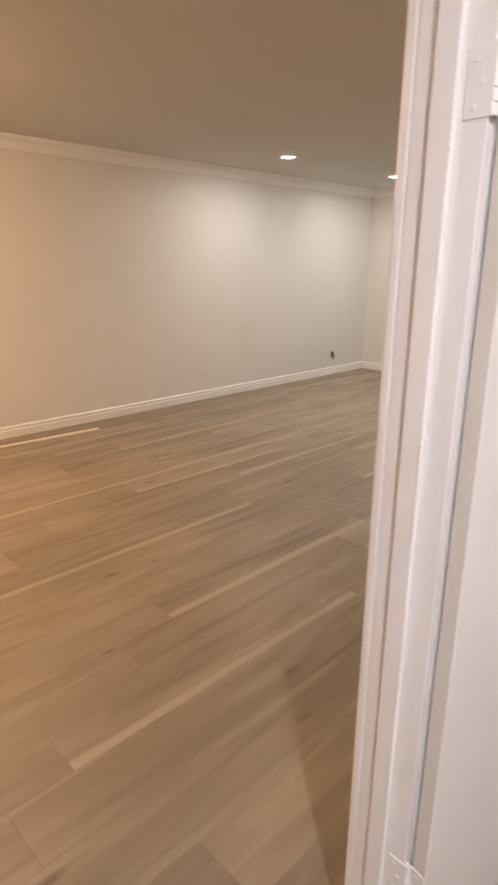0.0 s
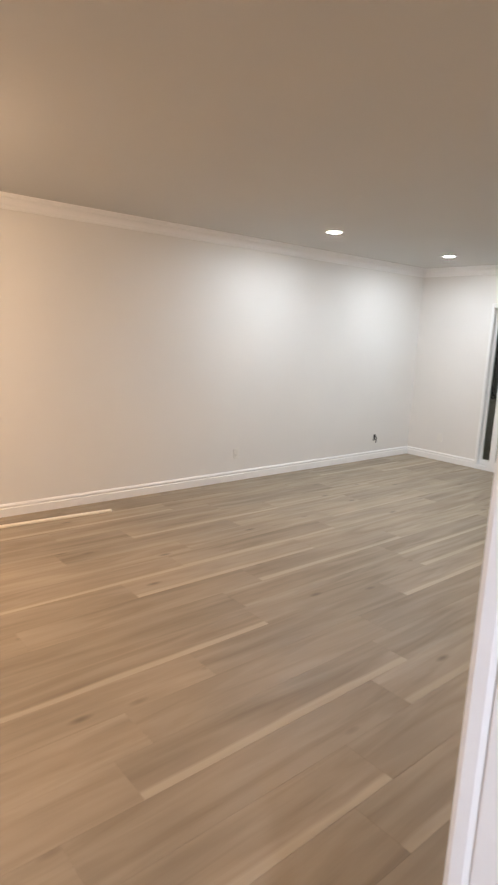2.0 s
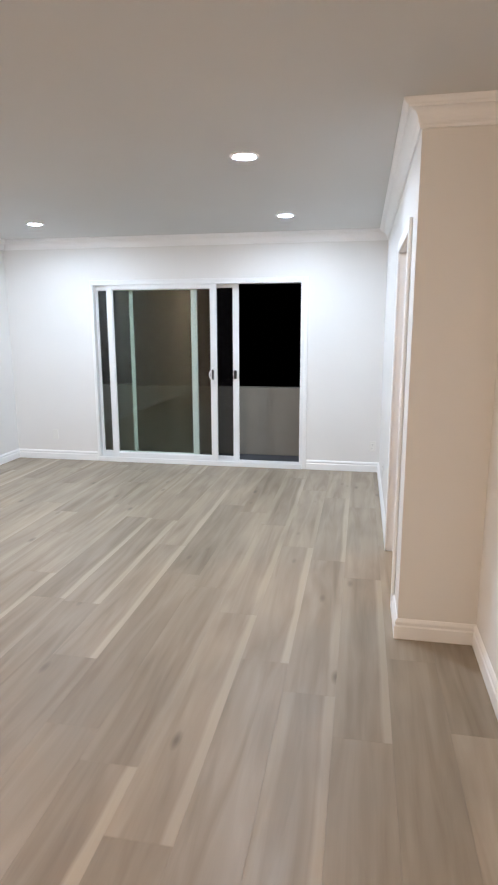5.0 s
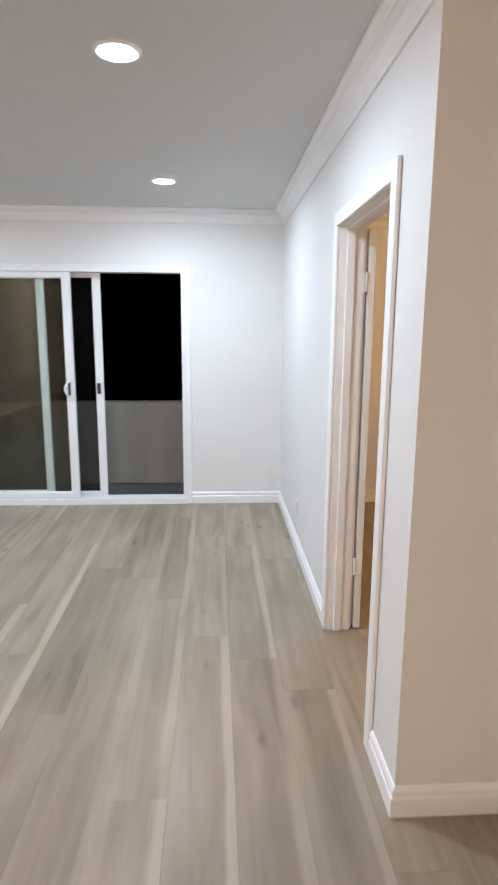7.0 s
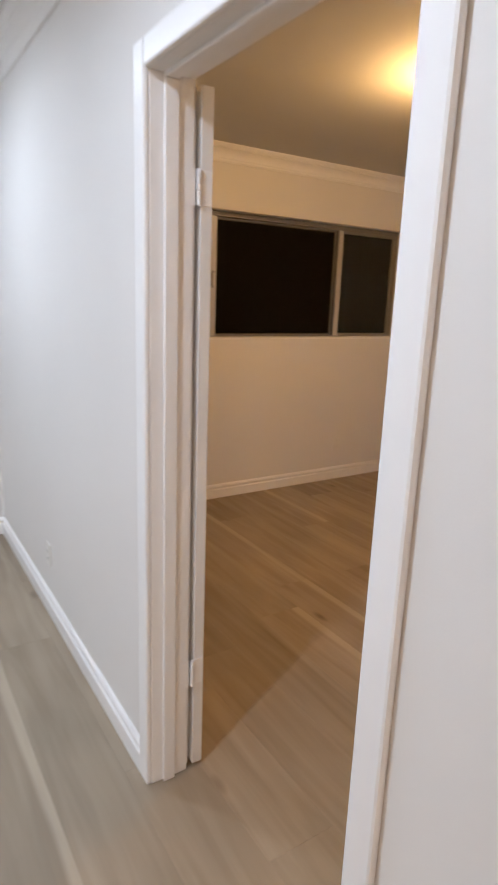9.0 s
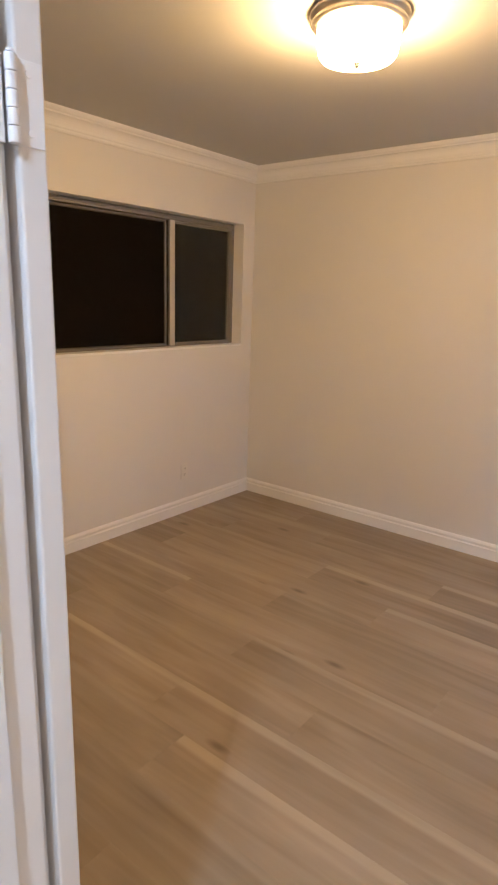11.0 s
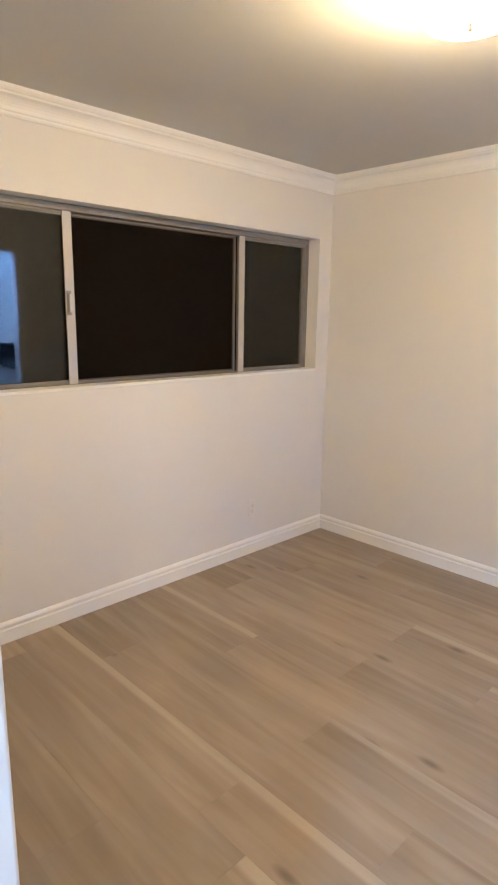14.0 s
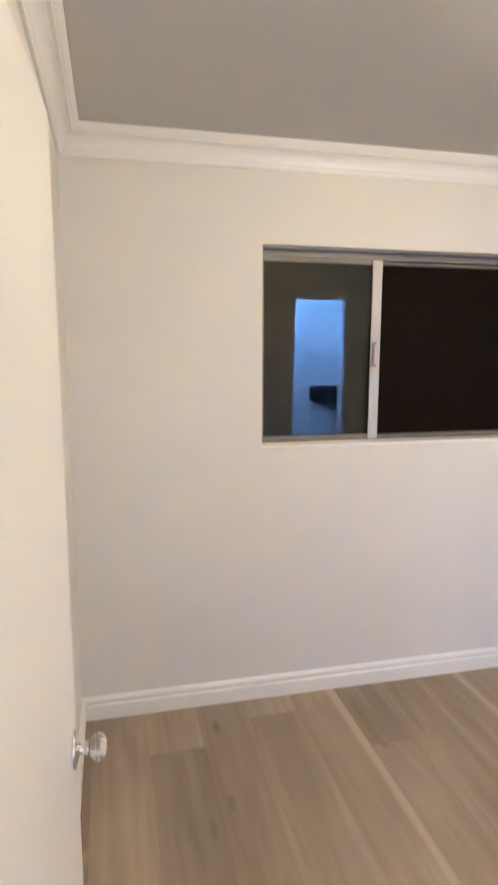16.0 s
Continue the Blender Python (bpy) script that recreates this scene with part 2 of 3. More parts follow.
def part(name, bm, mat, parent=None, label="", smooth=False):
    bmesh.ops.recalc_face_normals(bm, faces=bm.faces)
    me = bpy.data.meshes.new(name)
    bm.to_mesh(me)
    bm.free()
    me.materials.append(mat)
    if smooth:
        for f in me.polygons:
            f.use_smooth = True
    ob = new(name, me)
    if parent:
        ob.parent = parent
    if label:
        ob["label"] = label
    return ob


def boxes(name, items, mat, parent=None, label="", bevel=0.0, m=None):
    bm = bmesh.new()
    for lo, hi in items:
        add_box(bm, lo, hi, bevel, m)
    return part(name, bm, mat, parent, label)


def structure(ob, label, category):
    return tagged(ob, label, category, kind="structure")


def thing(name, at, label, category, group="", kind=""):
    ob = new(name)
    ob.matrix_world = at if isinstance(at, Matrix) else Matrix.Translation(at)
    return tagged(ob, label, category, group, kind)


# ---- plan ----
XL, XJ, XH = -4.31, 0.0, 0.385          # west wall, bedroom wall, hall wall (living faces)
YN, YS = 3.567, -6.0                    # north wall and south end of the living room
T = 0.12                               # partitions
XB = 3.50                              # east wall of the bedroom
HL, HB = 2.535, 2.525                   # ceilings
D1A, D1B = -4.04, -3.165               # hall door opening
D2A, D2B, DH = 0.341, 1.215, 2.045      # bedroom door opening, head
SLA, SLB, SLH = -3.257, -0.842, 2.067   # sliding door opening
WA, WB, WZ0, WZ1 = 0.953, 3.374, 1.224, 2.118   # bedroom window opening
RX, RY0, RY1 = 2.3, -5.2, -2.0         # entry room
NT = 0.16                              # outer wall
BA, BB = 2.236, 2.835                  # bathroom doorway in the bedroom's south wall

# ---- setting ----
structure(boxes("wall_west", [((XL - NT, YS - NT, -0.1), (XL, YN + NT, HL))], M_WALL), "smooth white painted living room wall", "wall")
structure(boxes("wall_north", [
    ((XL, YN, -0.1), (SLA, YN + NT, HL)), ((SLA, YN, SLH), (SLB, YN + NT, HL)), ((SLB, YN, -0.1), (WA, YN + NT, HL)),
    ((WA, YN, -0.1), (WB, YN + NT, WZ0)), ((WA, YN, WZ1), (WB, YN + NT, HL)), ((WB, YN, -0.1), (XB, YN + NT, HL)),
    ((SLA, YN, -0.1), (SLB, YN + NT, -0.012))], M_WALL), "white painted outer wall with sliding door and window openings", "wall")
structure(boxes("wall_partition", [
    ((XJ, 0, 0), (XJ + T, D2A - 0.02, HL)), ((XJ, D2A - 0.02, DH + 0.02), (XJ + T, D2B + 0.02, HL)), ((XJ, D2B + 0.02, 0), (XJ + T, YN, HL))], M_WALL),
    "white painted partition with the bedroom doorway", "wall")
structure(boxes("wall_return", [((XJ + T, 0, 0), (BA, T, HL)), ((BA, 0, DH), (BB, T, HL)), ((BB, 0, 0), (XB, T, HL))], M_WALL), "white painted wall between the living room, bedroom and bathroom", "wall")
structure(boxes("wall_hall", [
    ((XH, YS, 0), (XH + T, D1A - 0.02, HL)), ((XH, D1A - 0.02, DH + 0.02), (XH + T, D1B + 0.02, HL)), ((XH, D1B + 0.02, 0), (XH + T, 0, HL))], M_WALL),
    "white painted wall with the entry doorway", "wall")
structure(boxes("wall_south", [((XL, YS - NT, -0.1), (XH + T, YS, HL))], M_WALL), "plain white painted wall", "wall")
structure(boxes("wall_east", [((XB, -0.0, -0.1), (XB + NT, YN + NT, HL))], M_WALL), "cream lit white bedroom wall", "wall")
structure(boxes("wall_entry", [
    ((XH + T, RY0 - T, 0), (RX + T, RY0, HL)), ((XH + T, RY1, 0), (RX + T, RY1 + T, HL)), ((RX, RY0, 0), (RX + T, RY1, HL))], M_WALL),
    "plain white painted walls of the entry room", "wall")
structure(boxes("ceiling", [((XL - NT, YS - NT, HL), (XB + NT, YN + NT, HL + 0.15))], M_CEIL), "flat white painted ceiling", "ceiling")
structure(boxes("ceiling_bedroom", [((XJ + T, T, HB), (XB, YN, HL - 0.004))], M_CEIL_DIMMED), "flat white bedroom ceiling, paint darkened against the lamp glow", "ceiling")

# ---- mouldings ----
BASE = [(0.0, 0.0), (0.016, 0.0), (0.016, 0.067), (0.0095, 0.073), (0.0095, 0.081), (0.013, 0.084), (0.0135, 0.091), (0.011, 0.097), (0.005, 0.106), (0.0, 0.108)]


def crown_profile(top):
    pts = [(0.0, -0.105), (0.010, -0.105), (0.014, -0.096), (0.014, -0.088)]
    for i in range(7):
        a = i / 6 * math.pi / 2
        pts.append((0.018 + 0.045 * (1 - math.cos(a)), -0.082 + 0.05 * math.sin(a)))
    pts += [(0.066, -0.024), (0.074, -0.020), (0.084, -0.010), (0.088, 0.0), (0.0, 0.0)]
    return [(u, top + v - 0.001) for u, v in pts]


def moulding(name, runs, profile, label):
    base = structure(new(name), label, name.split("_")[0])
    for run in runs:
        bm = bmesh.new()
        add_run(bm, run[0], run[1], run[2], profile, *run[3:])
        part("moulding_length", bm, M_TRIM, base)


HINGE_LOW = 0.31   # the entry door's lower hinge
CW = 0.066   # casing width
moulding("baseboard_living", [
    ((XL, YS), (XL, YN), (1, 0), 1, 1), ((XL, YN), (SLA - 0.018, YN), (0, -1), 1, 0), ((SLB + 0.045, YN), (XJ, YN), (0, -1), 0, 1),
    ((XJ, YN), (XJ, D2B + CW), (-1, 0), 1, 0), ((XJ, D2A - CW), (XJ, 0), (-1, 0), 0, -1), ((XJ, 0), (XH, 0), (0, -1), -1, 1),
    ((XH, 0), (XH, D1B + CW), (-1, 0), 1, 0), ((XH, D1A - CW), (XH, YS), (-1, 0), 0, 1), ((XH, YS), (XL, YS), (0, 1), 1, 1)], BASE,
    "white stepped baseboard along the living room walls")
moulding("baseboard_bedroom", [
    ((XJ + T, D2B + CW), (XJ + T, YN), (1, 0), 0, 1), ((XJ + T, YN), (XB, YN), (0, -1), 1, 1), ((XB, YN), (XB, T), (-1, 0), 1, 1),
    ((XB, T), (BB + CW, T), (0, 1), 1, 0), ((BA - CW, T), (XJ + T, T), (0, 1), 0, 1), ((XJ + T, T), (XJ + T, D2A - CW), (1, 0), 1, 0)], BASE, "white stepped baseboard along the bedroom walls")
moulding("baseboard_entry", [((XH + T, D1B + CW), (XH + T, RY1), (1, 0), 0, 1), ((XH + T, RY1), (RX, RY1), (0, -1), 1, 1)], BASE, "white baseboard in the entry room")
moulding("crown_living", [
    ((XL, YS), (XL, YN), (1, 0), 1, 1), ((XL, YN), (XJ, YN), (0, -1), 1, 1), ((XJ, YN), (XJ, 0), (-1, 0), 1, -1),
    ((XJ, 0), (XH, 0), (0, -1), -1, 1), ((XH, 0), (XH, YS), (-1, 0), 1, 1), ((XH, YS), (XL, YS), (0, 1), 1, 1)], crown_profile(HL),
    "glossy white coved crown moulding in the living room")
moulding("crown_bedroom", [
    ((XJ + T, T), (XJ + T, YN), (1, 0), 1, 1), ((XJ + T, YN), (XB, YN), (0, -1), 1, 1), ((XB, YN), (XB, T), (-1, 0), 1, 1), ((XB, T), (XJ + T, T), (0, 1), 1, 1)],
    crown_profile(HB), "white coved crown moulding round the bedroom")


# ---- doorways: wall along y, rooms on both sides in x; the door is hung on the +y jamb and swings to +x ----
def casing_run(bm, xf, sign, ya, yb, reveal=0.0, t=0.018):
    """Three-sided eased casing on the wall face xf; sign: the way it stands out."""
    lo, hi = sorted((xf, xf + sign * t))
    ya, yb, dh = ya - reveal, yb + reveal, DH + reveal
    w = CW - reveal
    ease = min(0.007, t * 0.4)
    add_box(bm, (lo, ya - w, 0), (hi, ya, dh + w), ease)
    add_box(bm, (lo, yb, 0), (hi, yb + w, dh + w), ease)
    add_box(bm, (lo, ya, dh), (hi, yb, dh + w), ease)


def doorway(name, x0, ya, yb, label):
    x1 = x0 + T
    base = structure(new(name), label, "door frame")
    base.location = (x0, ya, 0)
    inv = Matrix.Translation((-x0, -ya, 0))
    for side, xf, sign, back in (("casing", x0, -1, 0.0), ("casing", x1, 1, 0.018)):
        bm = bmesh.new()
        casing_run(bm, xf, sign, ya, yb, back, 0.018 if x0 < 0.2 else 0.025 if sign < 0 else 0.008)
        bm.transform(inv)
        part(side, bm, M_TRIM, base)
    bm = bmesh.new()
    add_box(bm, (x0 - 0.001, ya - 0.02, 0), (x1 + 0.001, ya, DH), 0.0015)
    add_box(bm, (x0 - 0.001, yb, 0), (x1 + 0.001, yb + 0.02, DH), 0.0015)
    add_box(bm, (x0 - 0.001, ya - 0.02, DH), (x1 + 0.001, yb + 0.02, DH + 0.02), 0.0015)
    bm.transform(inv)
    part("jamb", bm, M_TRIM, base)
    bm = bmesh.new()
    s0, s1, d = x0 + 0.036, x0 + 0.074, 0.012
    add_box(bm, (s0, ya, 0), (s1, ya + d, DH - d), 0.002)
    add_box(bm, (s0, yb - d, 0), (s1, yb, DH - d), 0.002)
    add_box(bm, (s0, ya, DH - d), (s1, yb, DH), 0.003)
    bm.transform(inv)
    part("door_stop", bm, M_TRIM, base)
    for z in (HINGE_LOW if x0 > 0.2 else 0.36, 1.795):     # hinge leaves let into the jamb, with painted-over screws
        bm = bmesh.new()
        add_box(bm, (x1 - 0.036, yb - (0.0025 if x0 > 0.2 else 0.0010), z - 0.045), (x1 + 0.006, yb + 0.001, z + 0.045), 0.0008)
        for dx, dz in ((-0.022, 0.03), (-0.012, 0.0), (-0.022, -0.03)):
            add_turned(bm, [(0.0048, 0), (0.004, 0.0014), (0, 0.0016)], 10, Matrix.Translation((x1 + dx, yb - (0.0025 if x0 > 0.2 else 0.0002), z + dz)) @ pose(0, 0, 0, 90))
        bm.transform(inv)
        part("hinge_leaf", bm, M_TRIM, base, "white painted hinge leaf")
    if x0 < 0.2:
        return base
    bm = bmesh.new()            # runs of paint along the arris of the stop
    rnd = random.Random(7)
    for k in range(16):
        z, h = rnd.uniform(0.35, 1.75), rnd.uniform(0.006, 0.030)
        add_turned(bm, [(0, -h), (0.0022, -h * 0.8), (0.0030, 0), (0.0018, h * 0.6), (0, h * 0.8)], 8, Matrix.Translation((s1 - 0.001, yb - d, z)))
    bm.transform(inv)
    part("paint_run", bm, M_TRIM, base, "", True)
    return base


def hinge_mesh(bm, h=0.089):
    """A painted butt hinge round z: knuckles in five barrels, and two leaves."""
    for i in range(5):
        z = -h / 2 + i * h / 5
        add_turned(bm, [(0, z + 0.0006), (0.0062, z + 0.0006), (0.0066, z + 0.002), (0.0066, z + h / 5 - 0.002), (0.0062, z + h / 5 - 0.0006), (0, z + h / 5 - 0.0006)], 12)
    add_turned(bm, [(0, h / 2), (0.005, h / 2 + 0.001), (0.004, h / 2 + 0.004), (0, h / 2 + 0.005)], 12)


def panel_door(name, hinge, angle, width, label, knob=True):
    """A flush slab door about its hinge pin: at angle 0 it lies along -y from the pin, swinging to +x."""
    base = thing(name, pose(*hinge, 0, 0, angle), label, "door")
    th = 0.035
    bm = bmesh.new()
    add_box(bm, (-0.008 - th, -width, 0.012), (-0.008, -0.006, DH - 0.006), 0.003)
    part("slab", bm, M_DOOR, base)
    for z in (0.36 if knob else HINGE_LOW, 1.795):
        bm = bmesh.new()
        hinge_mesh(bm)
        add_box(bm, (-0.040, -0.007, -0.044), (0.0, -0.004, 0.044), 0.0008)
        for k in (-0.03, 0.0, 0.03):
            add_turned(bm, [(0.004, 0), (0.0035, 0.0012), (0, 0.0014)], 10, Matrix.Translation((-0.022 + 0.01 * (k == 0), -0.004, k)) @ pose(0, 0, 0, -90))
        bm.transform(Matrix.Translation((0, 0, z)))
        part("hinge", bm, M_TRIM, base, "white painted butt hinge")
    y, z = -width + 0.06, 0.955
    for side in (-1, 1) if knob else ():
        xs = -0.008 if side > 0 else -0.008 - th
        turn = Matrix.Translation((xs, y, z)) @ pose(0, 0, 0, 0, 90 * side, 0)
        bm = bmesh.new()
        add_turned(bm, [(0, 0), (0.033, 0), (0.033, 0.003), (0.030, 0.006), (0.022, 0.008), (0.012, 0.010), (0.010, 0.014), (0.009, 0.019), (0.012, 0.024), (0.013, 0.027), (0, 0.027)], 28, turn)
        handle = part("knob_rose", bm, M_CHROME, base, "polished chrome knob rose", True)
        bm = bmesh.new()
        add_turned(bm, [(0, 0.0275), (0.012, 0.0275), (0.018, 0.033), (0.024, 0.041), (0.024, 0.048), (0.018, 0.055), (0.010, 0.058), (0, 0.059)], 10, turn)
        part("knob", bm, M_CRYSTAL, handle, "faceted clear crystal knob")
    bm = bmesh.new()
    add_box(bm, (-0.008 - th + 0.006, -width - 0.001, 0.925), (-0.014, -width + 0.001, 0.985), 0.0005)
    part("latch_plate", bm, M_CHROME if knob else M_TRIM, base)
    return base


doorway("door_frame_entry", XH, D1A, D1B, "white painted door frame with stops and casing")
doorway("door_frame_bedroom", XJ, D2A, D2B, "white painted bedroom door frame with stops and casing")
panel_door("door_bedroom", (XJ + T + 0.014, D2B - 0.006, 0), 177.8, 0.85, "white flush bedroom door folded open against the wall")
panel_door("door_entry", (XH + T + 0.004, D1B + 0.004, 0), 168, 0.85, "white flush entry door folded open against the wall", False)


# ---- sliding door to the balcony ----
def framed_pane(name, parent, x0, x1, z0, z1, y, depth, stile, rail, mat, pane_mat, pane_name="pane", label="", west=0.0):
    east, stile = stile, west or stile
    bm = bmesh.new()
    for lo, hi in (((x0, y, z0), (x0 + stile, y + depth, z1)), ((x1 - east, y, z0), (x1, y + depth, z1)),
                   ((x0 + stile, y, z0), (x1 - east, y + depth, z0 + rail)), ((x0 + stile, y, z1 - rail), (x1 - east, y + depth, z1))):
        add_box(bm, lo, hi, 0.003)
    # glazing bead
    g = 0.008
    for lo, hi in (((x0 + stile, y + depth * 0.3, z0 + rail), (x0 + stile + g, y + depth * 0.7, z1 - rail)), ((x1 - east - g, y + depth * 0.3, z0 + rail), (x1 - east, y + depth * 0.7, z1 - rail)),
                   ((x0 + stile + g, y + depth * 0.3, z0 + rail), (x1 - east - g, y + depth * 0.7, z0 + rail + g)), ((x0 + stile + g, y + depth * 0.3, z1 - rail - g), (x1 - east - g, y + depth * 0.7, z1 - rail))):
        add_box(bm, lo, hi)
    frame_ob = part(name, bm, mat, parent, label)
    bm = bmesh.new()
    add_box(bm, (x0 + stile + 0.001, y + depth / 2 - 0.003, z0 + rail + 0.001), (x1 - east - 0.001, y + depth / 2 + 0.003, z1 - rail - 0.001))
    p = part(pane_name, bm, pane_mat, frame_ob)
    p.visible_shadow = False
    return frame_ob


slider = structure(new("door_sliding"), "white vinyl three-track sliding patio door, partly open", "sliding door")
fy = YN - 0.012
bm = bmesh.new()
for lo, hi in (((SLA, fy, 0), (SLA + 0.020, fy + 0.15, SLH)), ((SLB - 0.035, fy, 0), (SLB, fy + 0.15, SLH)),
               ((SLA + 0.020, fy, SLH - 0.04), (SLB - 0.035, fy + 0.15, SLH)), ((SLA + 0.020, fy, -0.01), (SLB - 0.035, fy + 0.15, 0.035))):
    add_box(bm, lo, hi, 0.003)
for k in (0.045, 0.09, 0.13):   # track ribs
    add_box(bm, (SLA + 0.020, fy + k, 0.035), (SLB - 0.035, fy + k + 0.006, 0.05))
part("frame", bm, M_VINYL, slider)
bm = bmesh.new()     # thin trim round the frame on the wall
for lo, hi in (((SLA - 0.015, YN - 0.014, 0), (SLA, YN - 0.0005, SLH + 0.018)), ((SLB, YN - 0.014, 0), (SLB + 0.04, YN - 0.0005, SLH + 0.018)),
               ((SLA, YN - 0.014, SLH), (SLB, YN - 0.0005, SLH + 0.018))):
    add_box(bm, lo, hi, 0.004)
part("trim", bm, M_TRIM, slider)
bm = bmesh.new()
add_box(bm, (SLA, YN - 0.03, 0), (SLB, YN - 0.013, 0.055), 0.004)
part("threshold", bm, M_VINYL, slider)
z0, z1 = 0.05, SLH - 0.03
fixed = framed_pane("fixed_panel", slider, SLA + 0.021, -2.045, z0, z1, fy + 0.062, 0.035, 0.06, 0.06, M_VINYL, M_GLASS, west=0.018)
active = framed_pane("sliding_panel", slider, -3.085, -1.81, z0, z1, fy + 0.018, 0.038, 0.066, 0.056, M_VINYL, M_GLASS)
screen = framed_pane("screen_panel", slider, -2.85, -1.575, z0 - 0.005, z1, fy + 0.104, 0.022, 0.062, 0.042, M_VINYL, M_SCREEN, "insect_mesh", west=0.036)
bm = bmesh.new()     # bow handle on the sliding stile
hx, hy, hz = -1.845, fy + 0.018, 1.04
prev = None
pts = [(hx - 0.040 * math.sin(math.pi * i / 12), hy - 0.010 - 0.030 * math.sin(math.pi * i / 12), hz - 0.085 + 0.17 * i / 12) for i in range(13)]
for k, (px, py, pz) in enumerate(pts):
    ring = [bm.verts.new((px + 0.009 * math.cos(a), py + 0.007 * math.sin(a), pz)) for a in [2 * math.pi * j / 8 for j in range(8)]]
    if prev:
        for j in range(8):
            bm.faces.new((prev[j], prev[(j + 1) % 8], ring[(j + 1) % 8], ring[j]))
    else:
        bm.faces.new(ring)
    prev = ring
bm.faces.new(prev)
add_box(bm, (hx + 0.002, hy - 0.010, hz - 0.10), (hx + 0.020, hy, hz + 0.10), 0.003)
part("handle", bm, M_VINYL, active, "white bow pull handle", True)
boxes("lock_plate", [((hx - 0.022, hy - 0.007, hz - 0.055), (hx + 0.0015, hy - 0.0005, hz + 0.055))], M_BLACK, active, "dark recessed lock plate", 0.002)
boxes("screen_latch", [((-1.632, fy + 0.086, 0.99), (-1.600, fy + 0.104, 1.085))], M_BLACK, screen, "small black screen latch", 0.004)

# ---- balcony ----
structure(boxes("ground_balcony", [((XL - 0.6, YN + NT, -0.22), (0.45, 4.75, -0.08))], M_DECK), "dark grey coated balcony deck", "balcony floor")
bm = bmesh.new()
add_box(bm, (XL - 0.6, 4.56, -0.079), (0.45, 4.72, 0.80), 0.012)
structure(part("wall_parapet", bm, M_STUCCO), "grey beige stucco balcony parapet at night", "parapet")
structure(boxes("ground", [((-40, -30, -3.3), (40, 34, -3.2))], M_DECK), "dark ground below the building at night", "ground")

# ---- bedroom window ----
window = structure(new("window_1"), "wide aluminium slider window with three lights, black night outside", "window")
wy = YN + 0.095
bm = bmesh.new()
for lo, hi in (((WA, wy, WZ0), (WA + 0.012, wy + 0.06, WZ1)), ((WB - 0.012, wy, WZ0), (WB, wy + 0.06, WZ1)),
               ((WA + 0.012, wy, WZ1 - 0.034), (WB - 0.012, wy + 0.06, WZ1)), ((WA + 0.012, wy, WZ0), (WB - 0.012, wy + 0.06, WZ0 + 0.012))):
    add_box(bm, lo, hi, 0.002)
add_box(bm, (WA + 0.012, wy - 0.006, WZ1 - 0.020), (WB - 0.012, wy + 0.004, WZ1 - 0.006), 0.001)
part("window_frame", bm, M_ALU_DARK, window)
boxes("window_sill", [((WA, YN - 0.004, WZ0 - 0.006), (WB, wy, WZ0 + 0.010))], M_TRIM, window, "", 0.003)
ML, MR = 1.540, 2.728
PANE_LEAN = 1.45
left_sash = framed_pane("sash", window, WA + 0.013, ML + 0.02, WZ0 + 0.0125, WZ1 - 0.035, wy + 0.008, 0.022, 0.014, 0.012, M_ALU_DARK, M_WINGLASS)
framed_pane("sash", window, MR - 0.02, WB - 0.013, WZ0 + 0.0125, WZ1 - 0.035, wy + 0.008, 0.022, 0.014, 0.012, M_ALU_DARK, M_WINGLASS)
framed_pane("screen_sash", window, ML + 0.021, MR - 0.021, WZ0 + 0.0125, WZ1 - 0.035, wy + 0.036, 0.014, 0.012, 0.010, M_ALU_DARK, M_SCREEN_BROWN, "insect_mesh")
# the old glass sits a little askew in its channel, its top towards the room
pane_y, pane_z = wy + 0.019, (WZ0 + WZ1) / 2 - 0.018
left_sash.children[0].matrix_world = Matrix.Translation((0, pane_y, pane_z)) @ pose(0, 0, 0, PANE_LEAN) @ Matrix.Translation((0, -pane_y, -pane_z))
for x in (ML, MR):
    bm = bmesh.new()
    add_box(bm, (x - 0.026, wy - 0.001, WZ0 + 0.0125), (x + 0.022, wy + 0.007, WZ1 - 0.035), 0.001)
    part("meeting_rail", bm, M_ALU, window)
pull = boxes("sash_pull", [((ML - 0.022, wy - 0.006, 1.585), (ML + 0.002, wy - 0.0015, 1.705))], M_ALU_DARK, window, "dark aluminium sash pull", 0.0015)
boxes("grip", [((ML - 0.016, wy - 0.022, 1.60), (ML - 0.006, wy - 0.0065, 1.69))], M_ALU, pull, "pale finger grip", 0.003)

# ---- bathroom behind the bedroom's south wall, seen in the window's reflection ----
BX0, BX1, BY = 1.30, 3.40, -0.96
structure(boxes("wall_bath", [
    ((BX0, BY - T, 0), (BX1, BY, HL)), ((BX0 - T, BY - T, 0), (BX0, 0, HL)), ((BX1, BY - T, 0), (BX1 + T, 0, HL))], M_WALL),
    "white painted walls of a small lit bathroom", "wall")
bath_frame = structure(new("door_frame_bath"), "white painted bathroom door frame", "door frame")
boxes("jamb", [((BA, -0.001, 0), (BA + 0.015, T + 0.001, DH)), ((BB - 0.015, -0.001, 0), (BB, T + 0.001, DH)), ((BA, -0.001, DH - 0.015), (BB, T + 0.001, DH))], M_TRIM, bath_frame, "", 0.002)
boxes("casing", [((BA - CW, T, 0), (BA, T + 0.018, DH + CW)), ((BB, T, 0), (BB + CW, T + 0.018, DH + CW)), ((BA, T, DH), (BB, T + 0.018, DH + CW))], M_TRIM, bath_frame, "", 0.006)
vanity = thing("vanity_cabinet", (2.83, BY, 0), "white bathroom vanity cabinet with two doors", "vanity")
